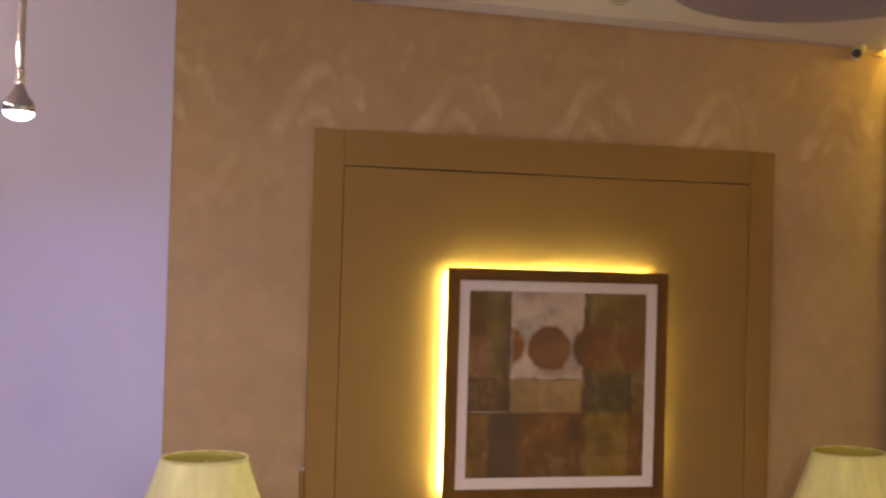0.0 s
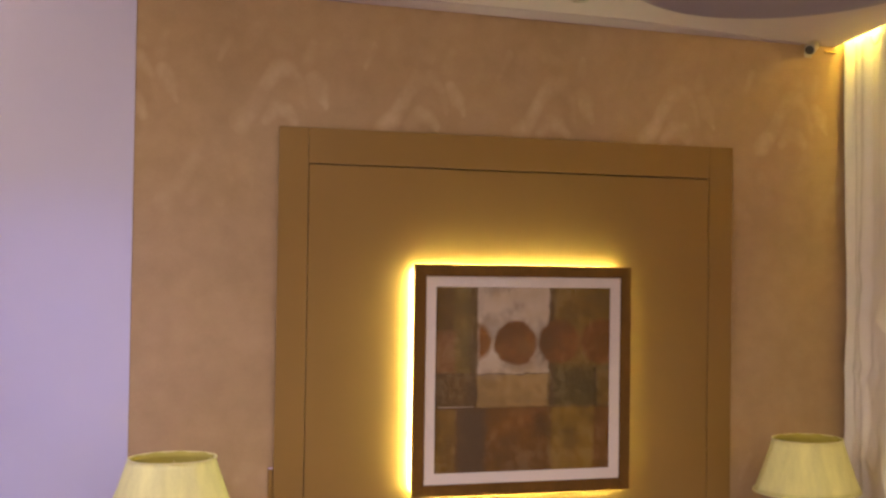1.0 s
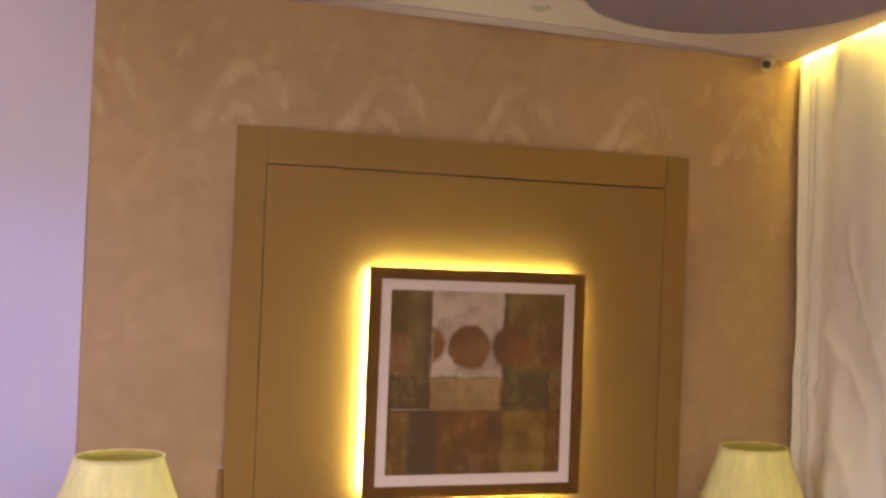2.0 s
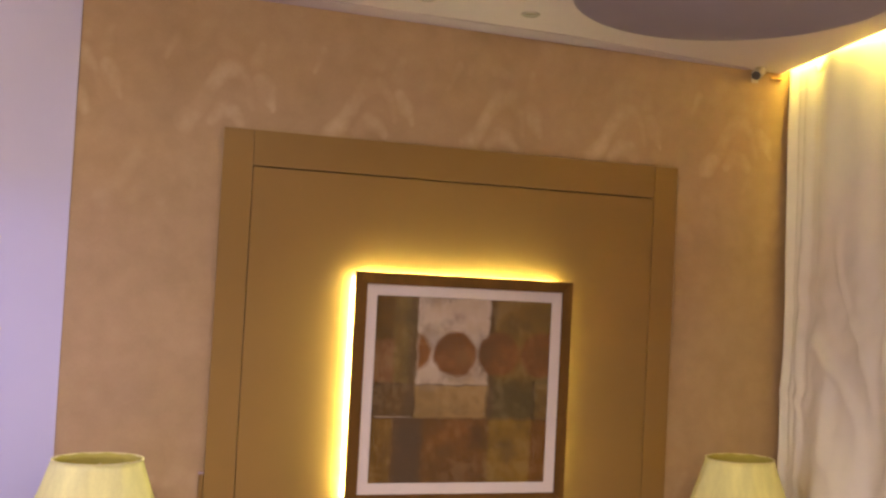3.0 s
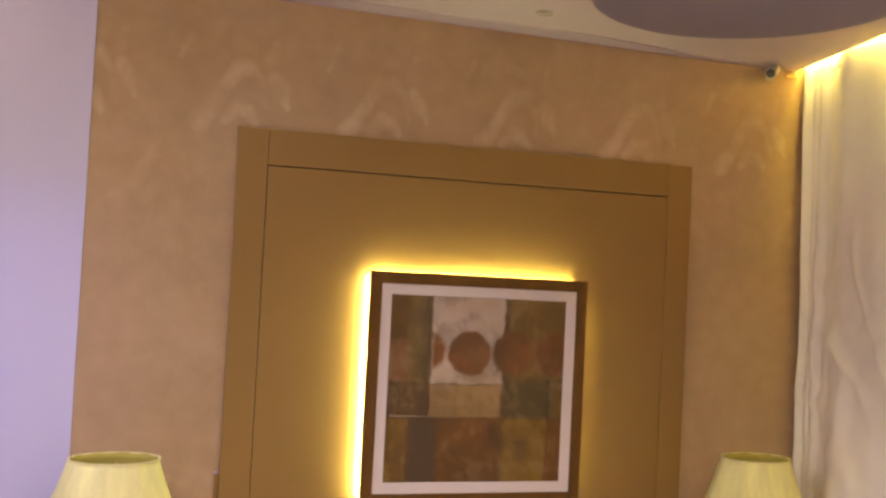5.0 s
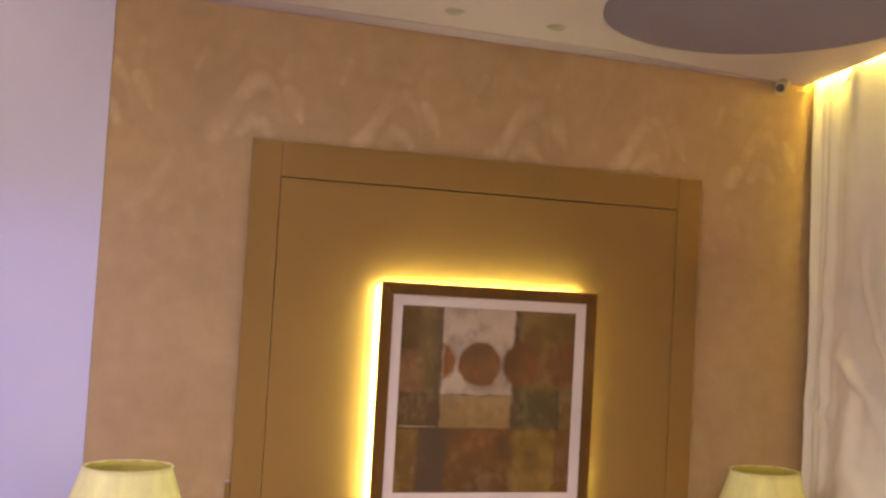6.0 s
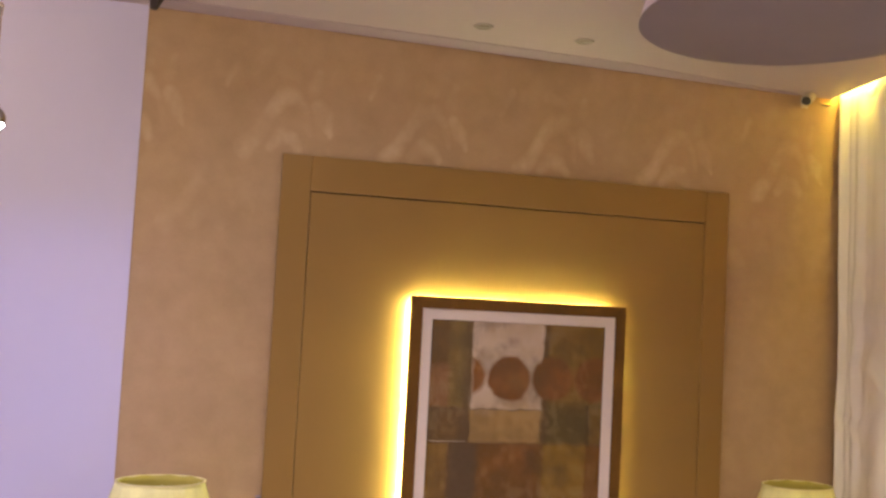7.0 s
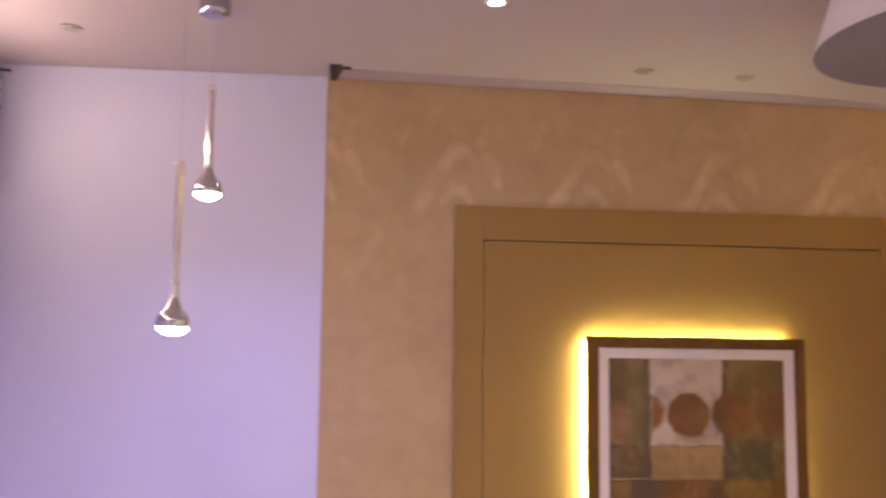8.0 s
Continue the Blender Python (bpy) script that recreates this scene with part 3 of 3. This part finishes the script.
# ---- ceiling things ----
def downlight(x, y, lit):
    z = ceil_z(x)
    label = "small round ceiling spot, switched on" if lit else "small round recessed ceiling spot, switched off"
    t = thing("ceiling_spot", (x, y, z), label, "ceiling light", "ceiling spots")
    part("ring", lathe(x, y, [(0.020, z - 0.001), (0.022, z - 0.005), (0.027, z - 0.005), (0.032, z - 0.001)], 32, True), WHITE if lit else SPOT_RING, t, "", True)
    part("lens", lathe(x, y, [(0.0, z - 0.003), (0.020, z - 0.0025), (0.020, z - 0.001), (0.0, z - 0.001)], 32), SPOT_COOL if lit else LENS_OFF, t, "", True)


for sx, sy in ((-0.241, -0.27), (0.103, -0.265), (-2.018, -0.352)):
    downlight(sx, sy, False)
for sx, sy in LIT_SPOTS:
    downlight(sx, sy, True)
# bodies for the added fill lights, all unseen
for sx, sy in FILL_PANELS:
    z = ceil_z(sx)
    t = thing("fill_panel", (sx, sy, z), "flat round fill light on the ceiling, added out of view", "ceiling light", "round ceiling lights")
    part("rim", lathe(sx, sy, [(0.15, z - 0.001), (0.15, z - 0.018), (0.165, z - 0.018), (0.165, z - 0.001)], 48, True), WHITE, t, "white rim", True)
    part("diffuser", lathe(sx, sy, [(0.0, z - 0.016), (0.15, z - 0.016), (0.15, z - 0.012), (0.0, z - 0.012)], 48), FILL_GLOW, t, "glowing diffuser of the added fill light")


def drum_lamp(x, y):
    z0, z1, r0, r1 = 2.302, 2.465, 0.359, 0.308
    t = thing("drum_ceiling_lamp", (x, y, ceil_z(x)), "large tapered drum ceiling lamp with pale cloth side, switched off", "ceiling lamp")
    part("shade", lathe(x, y, [(r0, z0), (r1, z1), (r1 - 0.004, z1), (r0 - 0.004, z0)], 96, True), DRUM_CLOTH, t, "pale lilac cloth side", True)
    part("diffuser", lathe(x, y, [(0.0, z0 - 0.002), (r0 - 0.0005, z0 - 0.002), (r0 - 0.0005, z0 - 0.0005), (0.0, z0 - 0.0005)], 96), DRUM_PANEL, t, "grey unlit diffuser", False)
    part("ceiling_plate", lathe(x, y, [(0.0, z1 - 0.02), (0.09, z1 - 0.02), (0.09, ceil_z(x) - 0.001), (0.0, ceil_z(x) - 0.001)], 48), WHITE, t, "white ceiling plate", False)
    for a in (30, 150, 270):
        bm = bmesh.new()
        c, s = math.cos(radians(a)), math.sin(radians(a))
        bmesh.ops.create_cone(bm, cap_ends=True, segments=8, radius1=0.003, radius2=0.003, depth=r1 - 0.08,
                              matrix=Matrix.Translation((x + c * (0.08 + r1) / 2, y + s * (0.08 + r1) / 2, z1 - 0.006)) @ Matrix.Rotation(radians(a), 4, "Z") @ Matrix.Rotation(radians(90), 4, "Y"))
        part("arm", bm, CHROME, t, "metal arm")


drum_lamp(0.232, -1.222)


def pendant(x, y, low, tube):
    """A drop of chrome on a tube and a wire; low is the lowest point of the lens."""
    top = ceil_z(x)
    t = thing("pendant_lamp", (x, y, top), "slim chrome drop pendant lamp with a glowing white lens", "pendant lamp", "chrome pendants")
    part("canopy", lathe(x, y, [(0.0, top - 0.048), (0.028, top - 0.048), (0.040, top - 0.040), (0.043, top - 0.028), (0.043, top - 0.001), (0.0, top - 0.001)], 40), CHROME, t, "chrome ceiling cup", True)
    r = 0.0372
    c = low + 0.027
    drop = [(r * 0.95, c - 0.008), (r, c + 0.002)]
    for k in range(1, 10):
        a = radians(6 * k)
        drop.append((r * math.cos(a), c + 0.002 + r * math.sin(a)))
    for k in range(1, 5):
        f = k / 4
        drop.append((0.0232 + (0.0105 - 0.0232) * f ** 0.7, c + 0.034 + 0.026 * f))
    neck = drop[-1][1]
    body = part("drop", lathe(x, y, drop, 40), DROP, t, "mirror chrome drop", True)
    part("lens", lathe(x, y, [(0.0, low), (0.014, low + 0.0018), (0.026, low + 0.0075), (0.033, low + 0.0135), (r * 0.95 - 0.001, c - 0.0075), (0.0, c - 0.006)], 40), LENS_COOL, body, "glowing white lens", True)
    part("tube", lathe(x, y, [(0.0105, neck), (0.0105, neck + 0.03), (0.0092, neck + 0.032), (0.0092, neck + tube - 0.03), (0.0105, neck + tube - 0.028), (0.0105, neck + tube), (0.0, neck + tube)], 24), TUBE, t, "chrome tube", False)
    for z in (neck + 0.002, neck + 0.03, neck + tube - 0.012):
        part("collar", lathe(x, y, [(0.0106, z), (0.0125, z + 0.001), (0.0125, z + 0.007), (0.0106, z + 0.008)], 24, True), COLLAR, t, "bright chrome collar", True)
    part("wire", lathe(x, y, [(0.0007, neck + tube), (0.0007, top - 0.047)], 8), WIRE, t, "thin grey wire")
    disk_lamp("pendant_light", x, y, low - 0.004, 0.03, 3.2, (0.46, 0.46, 1.0), 170)


pendant(-1.560, -0.64, 1.979, 0.225)
pendant(-1.579, -0.95, 1.618, 0.315)


def watch_camera(x, z):
    t = thing("security_camera", (x, -0.002, z), "tiny white security camera on the wall below the ceiling", "camera")
    part("plate", box(x + 0.004, x + 0.034, -0.006, -0.001, z - 0.022, z + 0.022, 0.002), CAM_SHELL, t)
    part("bracket", box(x + 0.012, x + 0.026, -0.03, -0.006, z + 0.002, z + 0.014, 0.002), CAM_SHELL, t)
    way = Vector((-0.80, -0.55, -0.60))
    turn = Matrix.Translation((x + 0.006, -0.045, z + 0.006)) @ way.to_track_quat("Z", "Y").to_matrix().to_4x4()
    for name, r, d, off, mat, label in (("body", 0.020, 0.050, 0.0, CAM_SHELL, "white body"), ("lens", 0.0165, 0.006, 0.027, DARK, "dark round lens")):
        bm = bmesh.new()
        bmesh.ops.create_cone(bm, cap_ends=True, segments=28, radius1=r, radius2=r, depth=d, matrix=turn @ Matrix.Translation((0, 0, off)))
        bmesh.ops.bevel(bm, geom=[e for e in bm.edges if len(e.link_faces) == 2 and e.calc_face_angle() > 1], offset=0.002, segments=2, affect="EDGES")
        part(name, bm, mat, t, label)


watch_camera(1.093, 2.462)

# dark wedge-shaped sensor in the corner
sx, sz = -1.248, ceil_z(-1.25) + 0.001
sensor = thing("corner_sensor", (sx, -0.1, sz), "small dark wedge-shaped sensor in the ceiling corner", "sensor")
bm = bmesh.new()
v = [bm.verts.new(p) for p in ((sx - 0.012, -0.102, sz - 0.002), (sx + 0.034, -0.102, sz - 0.002), (sx + 0.012, -0.102, sz - 0.045), (sx - 0.008, -0.102, sz - 0.045),
                               (sx - 0.012, -0.151, sz - 0.002), (sx + 0.030, -0.151, sz - 0.002), (sx + 0.008, -0.123, sz - 0.045), (sx - 0.008, -0.123, sz - 0.045))]
for q in ((0, 1, 2, 3), (4, 5, 6, 7), (0, 1, 5, 4), (1, 2, 6, 5), (2, 3, 7, 6), (3, 0, 4, 7)):
    bm.faces.new([v[i] for i in q])
bmesh.ops.recalc_face_normals(bm, faces=bm.faces)
bmesh.ops.bevel(bm, geom=list(bm.edges), offset=0.002, segments=2, affect="EDGES")
part("housing", bm, DARK, sensor)
part("arm", box(sx + 0.028, sx + 0.058, -0.131, -0.121, sz - 0.010, sz - 0.003, 0.001), DARK, sensor)

# string of dark beads by the side wall
beads = thing("bead_string", (-2.325, 0.01, 2.52), "string of dark beads hanging by the side wall", "bead string")
for k in range(7):
    z = 2.43 - 0.055 * k
    part("bead", lathe(-2.350, 0.01, [(0.0, z - 0.010), (0.008, z - 0.006), (0.0105, z), (0.008, z + 0.006), (0.0, z + 0.010)], 12), DARK, beads, "", True)
part("cord", lathe(-2.350, 0.01, [(0.0015, 2.09), (0.0015, 2.515)], 6), DARK, beads)
part("hook", box(-2.356, -2.312, 0.006, 0.014, 2.497, 2.505, 0.002), DARK, beads, "dark hook")
